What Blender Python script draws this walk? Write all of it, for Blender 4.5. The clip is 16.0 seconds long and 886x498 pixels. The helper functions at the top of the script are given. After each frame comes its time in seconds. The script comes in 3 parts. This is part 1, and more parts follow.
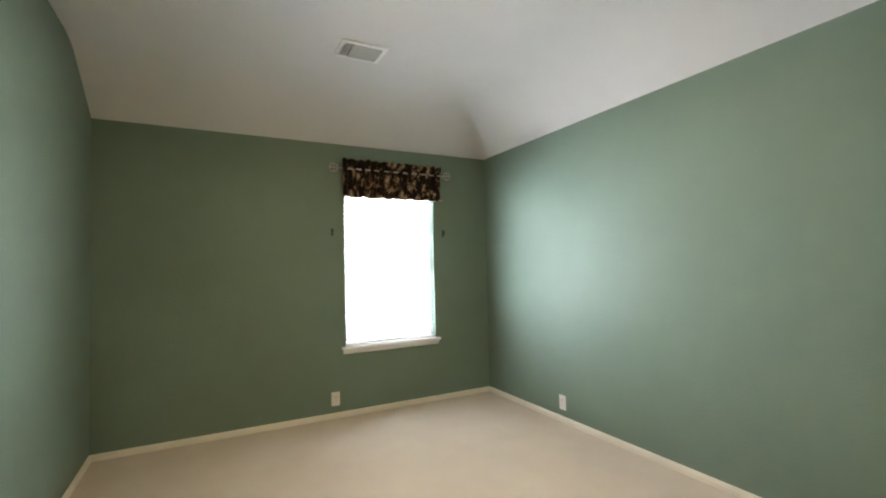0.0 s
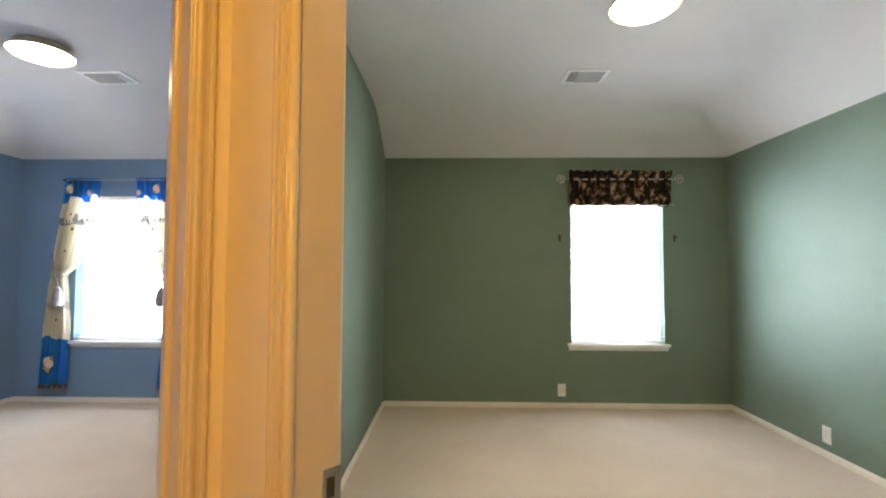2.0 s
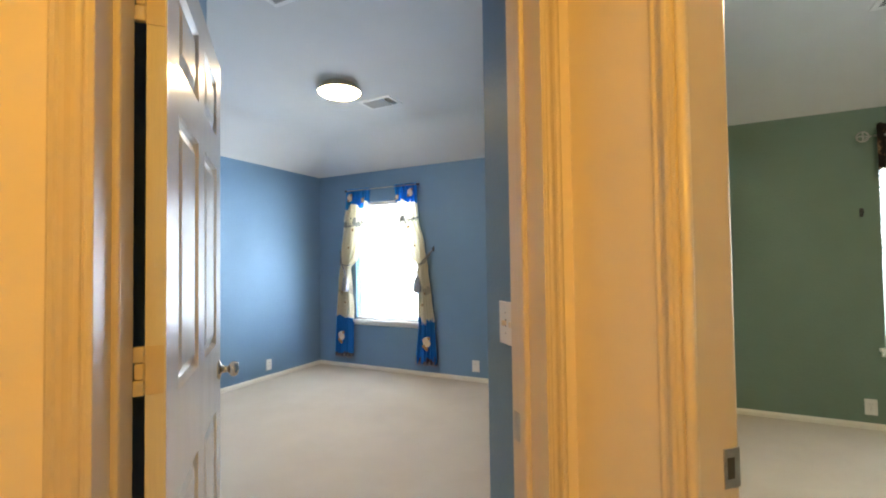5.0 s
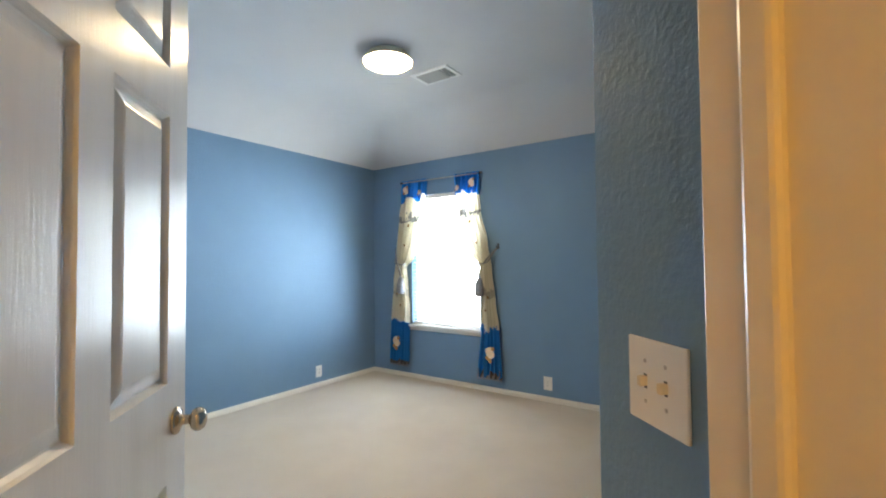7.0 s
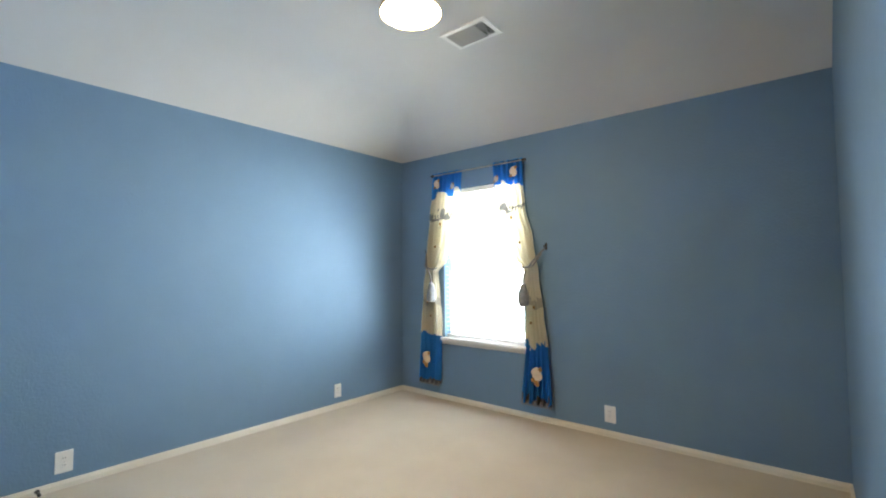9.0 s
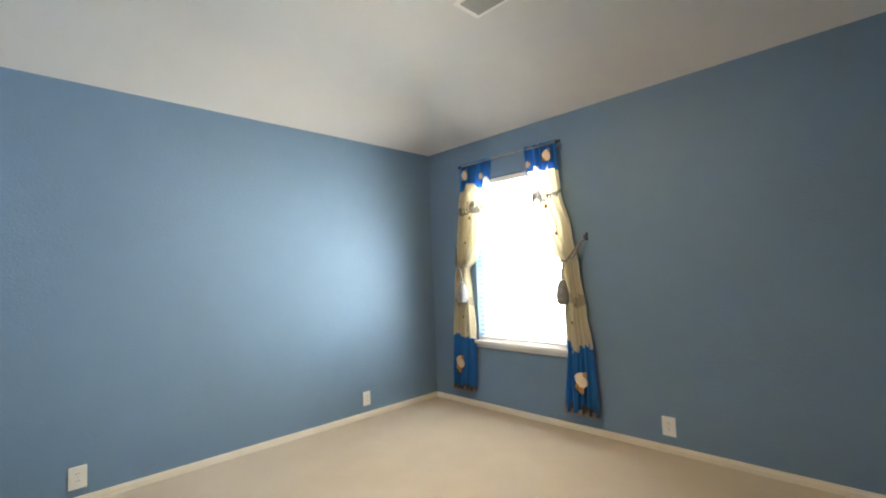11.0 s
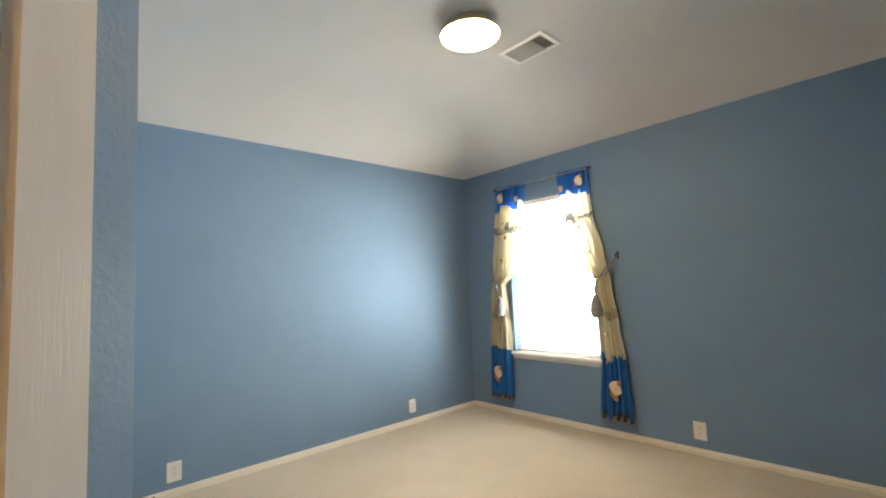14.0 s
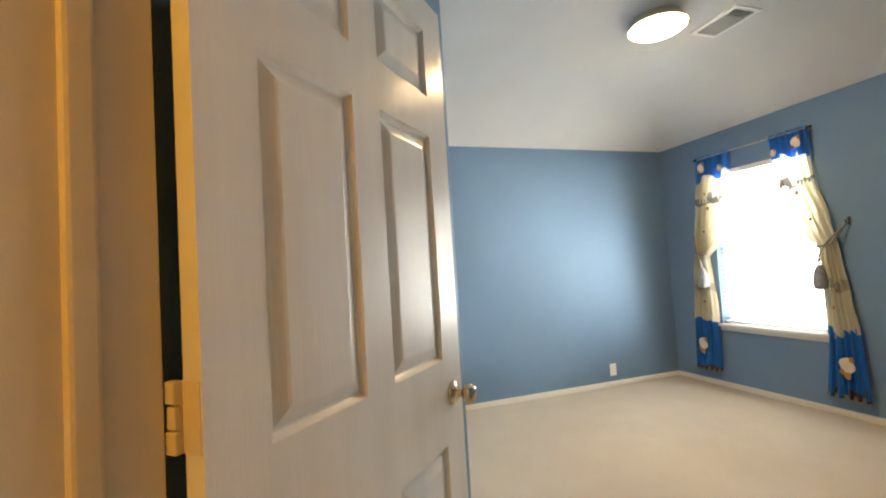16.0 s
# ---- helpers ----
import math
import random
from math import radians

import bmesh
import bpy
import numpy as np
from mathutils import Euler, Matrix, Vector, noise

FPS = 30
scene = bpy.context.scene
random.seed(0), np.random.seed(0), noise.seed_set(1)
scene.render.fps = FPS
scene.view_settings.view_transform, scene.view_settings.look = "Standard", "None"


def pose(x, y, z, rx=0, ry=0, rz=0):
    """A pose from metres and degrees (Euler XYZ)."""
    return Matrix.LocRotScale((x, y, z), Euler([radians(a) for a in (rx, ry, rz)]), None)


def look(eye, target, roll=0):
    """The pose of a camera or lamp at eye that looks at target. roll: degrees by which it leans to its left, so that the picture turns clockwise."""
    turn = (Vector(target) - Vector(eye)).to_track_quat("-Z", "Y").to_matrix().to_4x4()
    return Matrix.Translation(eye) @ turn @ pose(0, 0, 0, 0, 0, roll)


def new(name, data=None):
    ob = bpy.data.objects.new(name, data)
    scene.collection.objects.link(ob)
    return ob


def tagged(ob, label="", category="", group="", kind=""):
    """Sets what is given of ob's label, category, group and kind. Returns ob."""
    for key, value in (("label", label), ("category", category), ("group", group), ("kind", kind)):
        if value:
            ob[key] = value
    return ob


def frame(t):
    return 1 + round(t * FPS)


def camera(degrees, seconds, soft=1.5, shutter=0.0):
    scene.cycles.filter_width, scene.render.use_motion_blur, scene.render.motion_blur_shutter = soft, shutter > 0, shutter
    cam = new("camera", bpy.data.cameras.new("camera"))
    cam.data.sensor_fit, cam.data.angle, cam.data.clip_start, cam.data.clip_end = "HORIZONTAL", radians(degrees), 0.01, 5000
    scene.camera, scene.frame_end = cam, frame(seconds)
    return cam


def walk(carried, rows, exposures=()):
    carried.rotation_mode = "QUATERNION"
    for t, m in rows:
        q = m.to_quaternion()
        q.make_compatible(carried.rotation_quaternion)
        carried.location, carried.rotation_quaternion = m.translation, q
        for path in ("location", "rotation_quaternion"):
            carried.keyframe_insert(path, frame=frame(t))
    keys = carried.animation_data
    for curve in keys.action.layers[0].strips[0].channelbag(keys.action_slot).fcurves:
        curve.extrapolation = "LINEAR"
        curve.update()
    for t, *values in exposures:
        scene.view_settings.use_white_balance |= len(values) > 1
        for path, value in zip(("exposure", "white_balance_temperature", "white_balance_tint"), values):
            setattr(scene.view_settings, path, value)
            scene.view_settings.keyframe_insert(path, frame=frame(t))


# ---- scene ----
cam = camera(89.4, 16.0, soft=2.0)
PATH = [
    (0, (0.298, 0.809, 1.32), (1.226, 2.579, 1.394), -1.3),
    (0.5, (0.264, 0.722, 1.310), (0.966, 2.593, 1.403), -1.0),
    (1, (0.248, 0.564, 1.335), (0.692, 2.512, 1.425), -1.0),
    (1.5, (0.25, 0.485, 1.319), (0.433, 2.474, 1.419), 0.0),
    (2, (0.234, 0.384, 1.337), (0.188, 2.382, 1.425), 0.2),
    (2.5, (0.191, 0.284, 1.354), (-0.047, 2.268, 1.424), 0.3),
    (3, (0.118, 0.191, 1.326), (-0.274, 2.151, 1.401), 0.2),
    (3.5, (0.069, 0.119, 1.321), (-0.48, 2.042, 1.387), 0.0),
    (4, (0.029, 0.119, 1.318), (-0.643, 2.002, 1.38), -0.2),
    (4.5, (-0.002, 0.183, 1.312), (-0.791, 2.02, 1.371), -0.7),
    (5, (-0.032, 0.291, 1.312), (-0.939, 2.073, 1.368), -0.8),
    (7.5, (-0.426, 0.979, 1.305), (-1.619, 2.582, 1.386), -0.0),
    (8, (-0.515, 1.129, 1.278), (-1.752, 2.696, 1.393), 0.7),
    (8.5, (-0.602, 1.275, 1.299), (-1.875, 2.814, 1.394), 0.5),
    (9, (-0.717, 1.377, 1.257), (-1.996, 2.911, 1.356), -0.4),
    (11.5, (-0.838, 1.726, 1.226), (-2.286, 3.1, 1.353), -2.4),
    (12, (-0.875, 1.704, 1.252), (-2.312, 3.085, 1.42), -2.6),
    (12.5, (-0.928, 1.639, 1.295), (-2.334, 3.049, 1.485), -3.1),
    (13, (-0.864, 1.515, 1.257), (-2.262, 2.928, 1.482), -3.2),
    (13.5, (-0.816, 1.399, 1.256), (-2.223, 2.805, 1.466), -3.1),
    (14, (-0.728, 1.316, 1.262), (-2.199, 2.661, 1.432), -2.6),
    (14.5, (-0.602, 1.212, 1.258), (-2.172, 2.444, 1.397), -2.4),
    (15, (-0.443, 1.113, 1.283), (-2.131, 2.18, 1.395), -2.7),
    (15.5, (-0.349, 1.005, 1.272), (-2.141, 1.888, 1.372), -3.6),
    (16, (-0.272, 0.941, 1.277), (-2.169, 1.567, 1.375), -3.6),
]
EXPOSURES = [(0.0, 0.23, 6650, 18), (2.5, 0.32, 6500, 18), (5.0, 0.28, 6300, 12), (8.5, 0.25, 6750, 10), (12.5, 0.27, 8400, 14), (16.0, 0.28, 8100, 14)]
walk(cam, [(t, look(eye, target, roll)) for t, eye, target, roll in PATH], EXPOSURES)

# ---- light ----
SHIFT = (0.018, 0.125)
DIAG = pose(*SHIFT, 0, 0, 0, 45)      # the hall's slanted door wall: local x along it, local y into the blue room
SKY_WATTS, HALL_GLOW, LAMP_GLOW = 205.0, 60.0, 80.0
world = bpy.data.worlds.new("sky")
scene.world = world
world.use_nodes = True
sky = world.node_tree.nodes.new("ShaderNodeTexSky")
sky.sky_type, sky.sun_disc, sky.sun_elevation, sky.sun_rotation = "NISHITA", False, radians(50), radians(180)
world.node_tree.links.new(sky.outputs[0], world.node_tree.nodes["Background"].inputs[0])
world.node_tree.nodes["Background"].inputs[1].default_value = 0.1


def area_lamp(name, m, size_x, size_y, watts, colour):
    data = bpy.data.lights.new(name, "AREA")
    data.shape, data.size, data.size_y, data.energy, data.color = "RECTANGLE", size_x, size_y, watts, colour
    ob = new(name, data)
    ob.matrix_world = m
    return ob


area_lamp("green_window_daylight", pose(1.837, 5.23, 1.45, -90, 0, 0), 1.3, 2.0, SKY_WATTS, (0.79, 0.915, 1.0))
area_lamp("blue_window_daylight", pose(-3.13, 5.24, 1.45, -90, 0, 0), 1.3, 2.0, SKY_WATTS, (0.79, 0.915, 1.0))

# ---- materials ----


def nodes_of(name):
    m = bpy.data.materials.new(name)
    m.use_nodes = True
    n, l = m.node_tree.nodes, m.node_tree.links
    return m, n, l, n["Principled BSDF"]


def add_noise(n, l, scale, detail=4.0, rough=0.6, coord="Object", stretch=(1, 1, 1)):
    tc = n.new("ShaderNodeTexCoord")
    mp = n.new("ShaderNodeMapping")
    mp.inputs["Scale"].default_value = stretch
    t = n.new("ShaderNodeTexNoise")
    t.inputs["Scale"].default_value, t.inputs["Detail"].default_value, t.inputs["Roughness"].default_value = scale, detail, rough
    l.new(tc.outputs[coord], mp.inputs[0])
    l.new(mp.outputs[0], t.inputs["Vector"])
    return t.outputs["Fac"]


def mix_colour(n, l, fac, a, b, lo=0.35, hi=0.65):
    r = n.new("ShaderNodeValToRGB")
    r.color_ramp.elements[0].position, r.color_ramp.elements[1].position = lo, hi
    r.color_ramp.elements[0].color, r.color_ramp.elements[1].color = (*a, 1), (*b, 1)
    l.new(fac, r.inputs[0])
    return r.outputs[0]


def add_bump(n, l, b, height, strength, distance):
    k = n.new("ShaderNodeBump")
    k.inputs["Strength"].default_value, k.inputs["Distance"].default_value = strength, distance
    l.new(height, k.inputs["Height"])
    l.new(k.outputs[0], b.inputs["Normal"])


def surface(name, a, b, scale=3.0, rough=0.5, metal=0.0, bump=0.0, bump_scale=200.0, bump_depth=0.002, spec=0.5, stretch=(1, 1, 1), rough_var=0.0):
    """Paint, cloth or metal: two tones of slow stain, fine grain in the relief."""
    m, n, l, p = nodes_of(name)
    l.new(mix_colour(n, l, add_noise(n, l, scale, stretch=stretch), a, b), p.inputs["Base Color"])
    p.inputs["Roughness"].default_value, p.inputs["Metallic"].default_value = rough, metal
    p.inputs["Specular IOR Level"].default_value = spec
    if rough_var:
        f = n.new("ShaderNodeMapRange")
        f.inputs["To Min"].default_value, f.inputs["To Max"].default_value = rough - rough_var, rough + rough_var
        l.new(add_noise(n, l, 14.0), f.inputs[0])
        l.new(f.outputs[0], p.inputs["Roughness"])
    if bump:
        add_bump(n, l, p, add_noise(n, l, bump_scale, 3.0, 0.55, stretch=stretch), bump, bump_depth)
    return m


GREEN = surface("green_wall_paint", (0.170, 0.236, 0.188), (0.185, 0.253, 0.203), 1.3, 0.50, bump=0.6, bump_scale=68, bump_depth=0.0035, spec=0.13, rough_var=0.04)
BLUE = surface("blue_wall_paint", (0.165, 0.275, 0.405), (0.180, 0.292, 0.425), 1.3, 0.50, bump=0.6, bump_scale=68, bump_depth=0.0035, spec=0.13, rough_var=0.04)
CREAM = surface("hall_wall_paint", (0.78, 0.70, 0.57), (0.82, 0.74, 0.61), 1.3, 0.45, bump=0.3, bump_scale=70, bump_depth=0.0012)
CEILING = surface("ceiling_paint", (0.69, 0.68, 0.67), (0.73, 0.72, 0.71), 1.1, 0.85, bump=0.3, bump_scale=90, bump_depth=0.0015, spec=0.2)
SILL = surface("white_sill_paint", (0.80, 0.79, 0.77), (0.84, 0.83, 0.81), 2.0, 0.4)
TRIM = surface("cream_trim_paint", (0.60, 0.53, 0.43), (0.66, 0.585, 0.48), 2.0, 0.30, spec=0.42)
DOOR_PAINT = surface("door_paint", (0.70, 0.69, 0.66), (0.75, 0.74, 0.71), 2.0, 0.22, spec=0.36, bump=0.6, bump_scale=22, bump_depth=0.001, stretch=(7, 7, 0.6))
BASE = surface("baseboard_paint", (0.76, 0.72, 0.62), (0.82, 0.78, 0.68), 4.0, 0.4)
PLASTIC = surface("white_plastic", (0.78, 0.77, 0.73), (0.82, 0.81, 0.77), 6.0, 0.35)
DARK = surface("dark_slot", (0.03, 0.03, 0.03), (0.05, 0.05, 0.05), 6.0, 0.6)
VINYL = surface("white_vinyl", (0.80, 0.80, 0.80), (0.85, 0.85, 0.85), 6.0, 0.3)
VENT = surface("vent_metal", (0.82, 0.81, 0.79), (0.88, 0.87, 0.85), 8.0, 0.45)
# the vent's white metal again, with the louvres' shade put into the colour
VENT_SHADED = surface("vent_metal_shaded", (0.38, 0.37, 0.35), (0.45, 0.44, 0.42), 8.0, 0.5)
# near-black colour standing in for the shade inside the duct
DUCT_SHADE = surface("duct_shade", (0.07, 0.07, 0.065), (0.11, 0.11, 0.10), 8.0, 0.7)
NICKEL = surface("satin_nickel", (0.50, 0.44, 0.36), (0.60, 0.53, 0.45), 20.0, 0.24, metal=1.0)
STEEL = surface("dull_steel", (0.42, 0.40, 0.37), (0.55, 0.53, 0.50), 30.0, 0.35, metal=1.0)
IRON = surface("black_iron", (0.02, 0.02, 0.02), (0.04, 0.035, 0.03), 30.0, 0.45)
BRASS = surface("brushed_lamp_ring", (0.74, 0.65, 0.47), (0.80, 0.71, 0.53), 30.0, 0.5, metal=0.1)


def make_carpet():
    m, n, l, p = nodes_of("beige_carpet")
    slow = mix_colour(n, l, add_noise(n, l, 1.6, 5.0, 0.65), (0.67, 0.59, 0.48), (0.75, 0.67, 0.555), 0.3, 0.7)
    fine = mix_colour(n, l, add_noise(n, l, 170.0, 3.0, 0.7), (0.80, 0.80, 0.80), (1.0, 1.0, 1.0), 0.3, 0.7)
    x = n.new("ShaderNodeMix")
    x.data_type, x.blend_type = "RGBA", "MULTIPLY"
    x.inputs[0].default_value = 1.0
    l.new(slow, x.inputs[6])
    l.new(fine, x.inputs[7])
    l.new(x.outputs[2], p.inputs["Base Color"])
    p.inputs["Roughness"].default_value, p.inputs["Specular IOR Level"].default_value = 0.95, 0.1
    p.inputs["Sheen Weight"].default_value = 0.15
    add_bump(n, l, p, add_noise(n, l, 140.0, 4.0, 0.7), 0.8, 0.006)
    return m


CARPET = make_carpet()


def make_glow(name, colour, strength):
    m, n, l, p = nodes_of(name)
    p.inputs["Base Color"].default_value = (0.9, 0.88, 0.82, 1)
    p.inputs["Emission Color"].default_value, p.inputs["Emission Strength"].default_value = (*colour, 1), strength
    return m


DIFFUSER = make_glow("lit_opal_glass", (1.0, 0.75, 0.42), LAMP_GLOW)
HALL_GLASS = make_glow("lit_warm_glass", (1.0, 0.52, 0.06), HALL_GLOW)


def make_glass():
    m, n, l, p = nodes_of("window_glass")
    p.inputs["Base Color"].default_value = (1, 1, 1, 1)
    p.inputs["Roughness"].default_value, p.inputs["IOR"].default_value, p.inputs["Transmission Weight"].default_value = 0.0, 1.1, 1.0
    return m


GLASS = make_glass()


def make_slat():
    m, n, l, p = nodes_of("white_blind_slat")
    p.inputs["Base Color"].default_value, p.inputs["Roughness"].default_value = (0.88, 0.88, 0.87, 1), 0.4
    t = n.new("ShaderNodeBsdfTranslucent")
    t.inputs[0].default_value = (0.9, 0.9, 0.9, 1)
    x = n.new("ShaderNodeMixShader")
    x.inputs[0].default_value = 0.5
    l.new(p.outputs[0], x.inputs[1])
    l.new(t.outputs[0], x.inputs[2])
    l.new(x.outputs[0], n["Material Output"].inputs[0])
    return m


SLAT = make_slat()


def cloth_shader(n, l, p, colour, through_light):
    l.new(colour, p.inputs["Base Color"])
    p.inputs["Roughness"].default_value, p.inputs["Specular IOR Level"].default_value = 0.9, 0.15
    t = n.new("ShaderNodeBsdfTranslucent")
    l.new(colour, t.inputs[0])
    x = n.new("ShaderNodeMixShader")
    x.inputs[0].default_value = through_light
    l.new(p.outputs[0], x.inputs[1])
    l.new(t.outputs[0], x.inputs[2])
    l.new(x.outputs[0], n["Material Output"].inputs[0])
    add_bump(n, l, p, add_noise(n, l, 500.0, 2.0), 0.2, 0.001)


def make_curtain_cloth():
    """Cream cotton with blue cloud bands at head and foot and a grey printed stripe; heights in metres."""
    m, n, l, p = nodes_of("printed_cotton")
    tc = n.new("ShaderNodeTexCoord")
    sp = n.new("ShaderNodeSeparateXYZ")
    l.new(tc.outputs["Object"], sp.inputs[0])
    wob = n.new("ShaderNodeTexVoronoi")
    wob.inputs["Scale"].default_value = 9.0
    l.new(tc.outputs["Object"], wob.inputs["Vector"])
    k = n.new("ShaderNodeMath")
    k.operation = "MULTIPLY_ADD"
    k.inputs[1].default_value = 0.14
    l.new(wob.outputs["Distance"], k.inputs[0])
    l.new(sp.outputs["Z"], k.inputs[2])
    mr = n.new("ShaderNodeMapRange")
    mr.inputs["From Min"].default_value, mr.inputs["From Max"].default_value = 0.0, 2.4
    l.new(k.outputs[0], mr.inputs[0])
    r = n.new("ShaderNodeValToRGB")
    r.color_ramp.interpolation = "CONSTANT"
    cream, blue, grey, fringe = (0.86, 0.82, 0.70, 1), (0.04, 0.31, 0.74, 1), (0.34, 0.34, 0.35, 1), (0.15, 0.16, 0.17, 1)
    stops = [(0.0, (0.14, 0.15, 0.16, 1)), (0.27, blue), (0.70, cream), (1.00, (0.60, 0.57, 0.50, 1)), (1.06, cream), (1.855, grey), (1.885, cream), (2.10, blue)]
    e = r.color_ramp.elements
    e[0].position, e[0].color = 0.0, fringe
    e[1].position, e[1].color = stops[1][0] / 2.4, blue
    for z, c in stops[2:]:
        q = e.new(z / 2.4)
        q.color = c
    l.new(mr.outputs[0], r.inputs[0])
    cloth_shader(n, l, p, r.outputs[0], 0.6)
    return m


CURTAIN = make_curtain_cloth()


def make_valance_cloth():
    """Dark brown print with tan and cream leaf flecks."""
    m, n, l, p = nodes_of("leaf_print_cloth")
    r = n.new("ShaderNodeValToRGB")
    r.color_ramp.interpolation = "LINEAR"
    e = r.color_ramp.elements
    e[0].position, e[0].color = 0.50, (0.016, 0.011, 0.010, 1)
    e[1].position, e[1].color = 0.545, (0.11, 0.065, 0.035, 1)
    q = e.new(0.60)
    q.color = (0.30, 0.21, 0.13, 1)
    q = e.new(0.68)
    q.color = (0.50, 0.40, 0.30, 1)
    l.new(add_noise(n, l, 15.0, 4.0, 0.7, stretch=(1.2, 1, 0.8)), r.inputs[0])
    cloth_shader(n, l, p, r.outputs[0], 0.06)
    return m


VALANCE = make_valance_cloth()
MOTIF_LIGHT = surface("print_cream", (0.66, 0.58, 0.44), (0.74, 0.66, 0.52), 20.0, 0.9)
MOTIF_BROWN = surface("print_ochre", (0.36, 0.20, 0.07), (0.42, 0.25, 0.10), 20.0, 0.9)
PRINT_GREY = surface("print_grey", (0.22, 0.22, 0.23), (0.30, 0.30, 0.31), 20.0, 0.9)
TASSEL = surface("grey_chenille", (0.22, 0.23, 0.25), (0.34, 0.35, 0.37), 40.0, 0.95, bump=0.8, bump_scale=120, bump_depth=0.004)
CORD = surface("grey_cord", (0.20, 0.20, 0.21), (0.28, 0.28, 0.29), 60.0, 0.9)

# ---- building blocks ----


def mesh_of(name, bm, *materials):
    bmesh.ops.recalc_face_normals(bm, faces=bm.faces)
    me = bpy.data.meshes.new(name)
    bm.to_mesh(me)
    bm.free()
    for m in materials:
        me.materials.append(m)
    return me


def part(name, bm, material, parent=None, label="", smooth=False):
    ob = new(name, mesh_of(name, bm, *(material if isinstance(material, (list, tuple)) else [material])))
    if smooth:
        for f in ob.data.polygons:
            f.use_smooth = True
    ob.parent = parent
    if label:
        ob["label"] = label
    return ob


def thing(name, m, label, category, group="", kind=""):
    ob = new(name)
    ob.empty_display_size = 0.05
    ob.matrix_world = m
    return tagged(ob, label, category, group, kind)


def add_box(bm, x0, x1, y0, y1, z0, z1, bevel=0.0, index=0):
    made = bmesh.ops.create_cube(bm, size=1.0, matrix=Matrix.Translation(((x0 + x1) / 2, (y0 + y1) / 2, (z0 + z1) / 2)) @ Matrix.Diagonal((x1 - x0, y1 - y0, z1 - z0, 1)))
    faces = {f for v in made["verts"] for f in v.link_faces}
    for f in faces:
        f.material_index = index
    if bevel:
        bmesh.ops.bevel(bm, geom=list({e for v in made["verts"] for e in v.link_edges}), offset=bevel, segments=2, affect="EDGES", profile=0.5)


def box(x0, x1, y0, y1, z0, z1, bevel=0.0):
    bm = bmesh.new()
    add_box(bm, x0, x1, y0, y1, z0, z1, bevel)
    return bm


def lathe(profile, m=Matrix(), steps=40):
    """A turned shape: (radius, height) round local z."""
    bm = bmesh.new()
    rings = []
    for r, h in profile:
        if r < 1e-6:
            rings.append([bm.verts.new((0, 0, h))])
        else:
            rings.append([bm.verts.new((r * math.cos(2 * math.pi * i / steps), r * math.sin(2 * math.pi * i / steps), h)) for i in range(steps)])
    for a, b in zip(rings, rings[1:]):
        for i in range(steps):
            j = (i + 1) % steps
            loop = [a[i % len(a)], a[j % len(a)], b[j % len(b)], b[i % len(b)]]
            loop = list(dict.fromkeys(loop))
            if len(loop) > 2:
                bm.faces.new(loop)
    bm.transform(m)
    return bm


def tube(points, radius, steps=8):
    bm = bmesh.new()
    rings = []
    pts = [Vector(p) for p in points]
    for i, p in enumerate(pts):
        d = (pts[min(i + 1, len(pts) - 1)] - pts[max(i - 1, 0)]).normalized()
        a = d.cross(Vector((0, 0, 1)) if abs(d.z) < 0.9 else Vector((1, 0, 0))).normalized()
        b = d.cross(a)
        rings.append([bm.verts.new(p + radius * (math.cos(2 * math.pi * k / steps) * a + math.sin(2 * math.pi * k / steps) * b)) for k in range(steps)])
    for a, b in zip(rings, rings[1:]):
        for k in range(steps):
            bm.faces.new((a[k], a[(k + 1) % steps], b[(k + 1) % steps], b[k]))
    bm.faces.new(rings[0])
    bm.faces.new(rings[-1])
    return bm


def add_prism(bm, corners, z0, z1, sides=None):
    """Upright walls over a plan outline; sides gives each edge's material slot."""
    low = [bm.verts.new((x, y, z0)) for x, y in corners]
    top = [bm.verts.new((x, y, z1)) for x, y in corners]
    bm.faces.new(low[::-1])
    bm.faces.new(top)
    for i in range(len(corners)):
        j = (i + 1) % len(corners)
        f = bm.faces.new((low[i], low[j], top[j], top[i]))
        f.material_index = sides[i] if sides else 0


def uv(u, v):
    """Plan point from the slanted door wall's own axes."""
    return (SHIFT[0] + (u - v) * math.sqrt(0.5), SHIFT[1] + (u + v) * math.sqrt(0.5))


def uv3(u, v, z):
    return (*uv(u, v), z)


def structure(name, bm, materials, label, category="wall"):
    return tagged(part(name, bm, materials), label, category, kind="structure")


# ---- the rooms ----
WALL_TOP, FLAT = 2.44, 2.765
G_W, G_E, G_N = -0.449, 2.908, 4.804
B_W, B_E, B_N, B_S = -4.168, -0.606, 4.826, 1.446

structure("floor", box(-4.5, 3.3, -1.6, 5.1, -0.12, 0.0), CARPET, "beige cut-pile carpet, lightly trodden", "floor")

# wall between the rooms, with its slanted foot beside both doorways
bm = bmesh.new()
add_prism(bm, [uv(0.638, 0.684), uv(0.638, 0.97), uv(0.575, 0.97), uv(0.575, 1.10), uv(0.672, 1.10), (-0.573, 1.668), (B_E, 4.96), (G_W, 4.96), (G_W, 1.612), uv(0.72, 0.684)],
          0, 2.9, [0, 0, 0, 1, 1, 1, 1, 2, 2, 0])
structure("wall_between_rooms", bm, [CREAM, BLUE, GREEN], "painted drywall, blue on one side, green on the other")

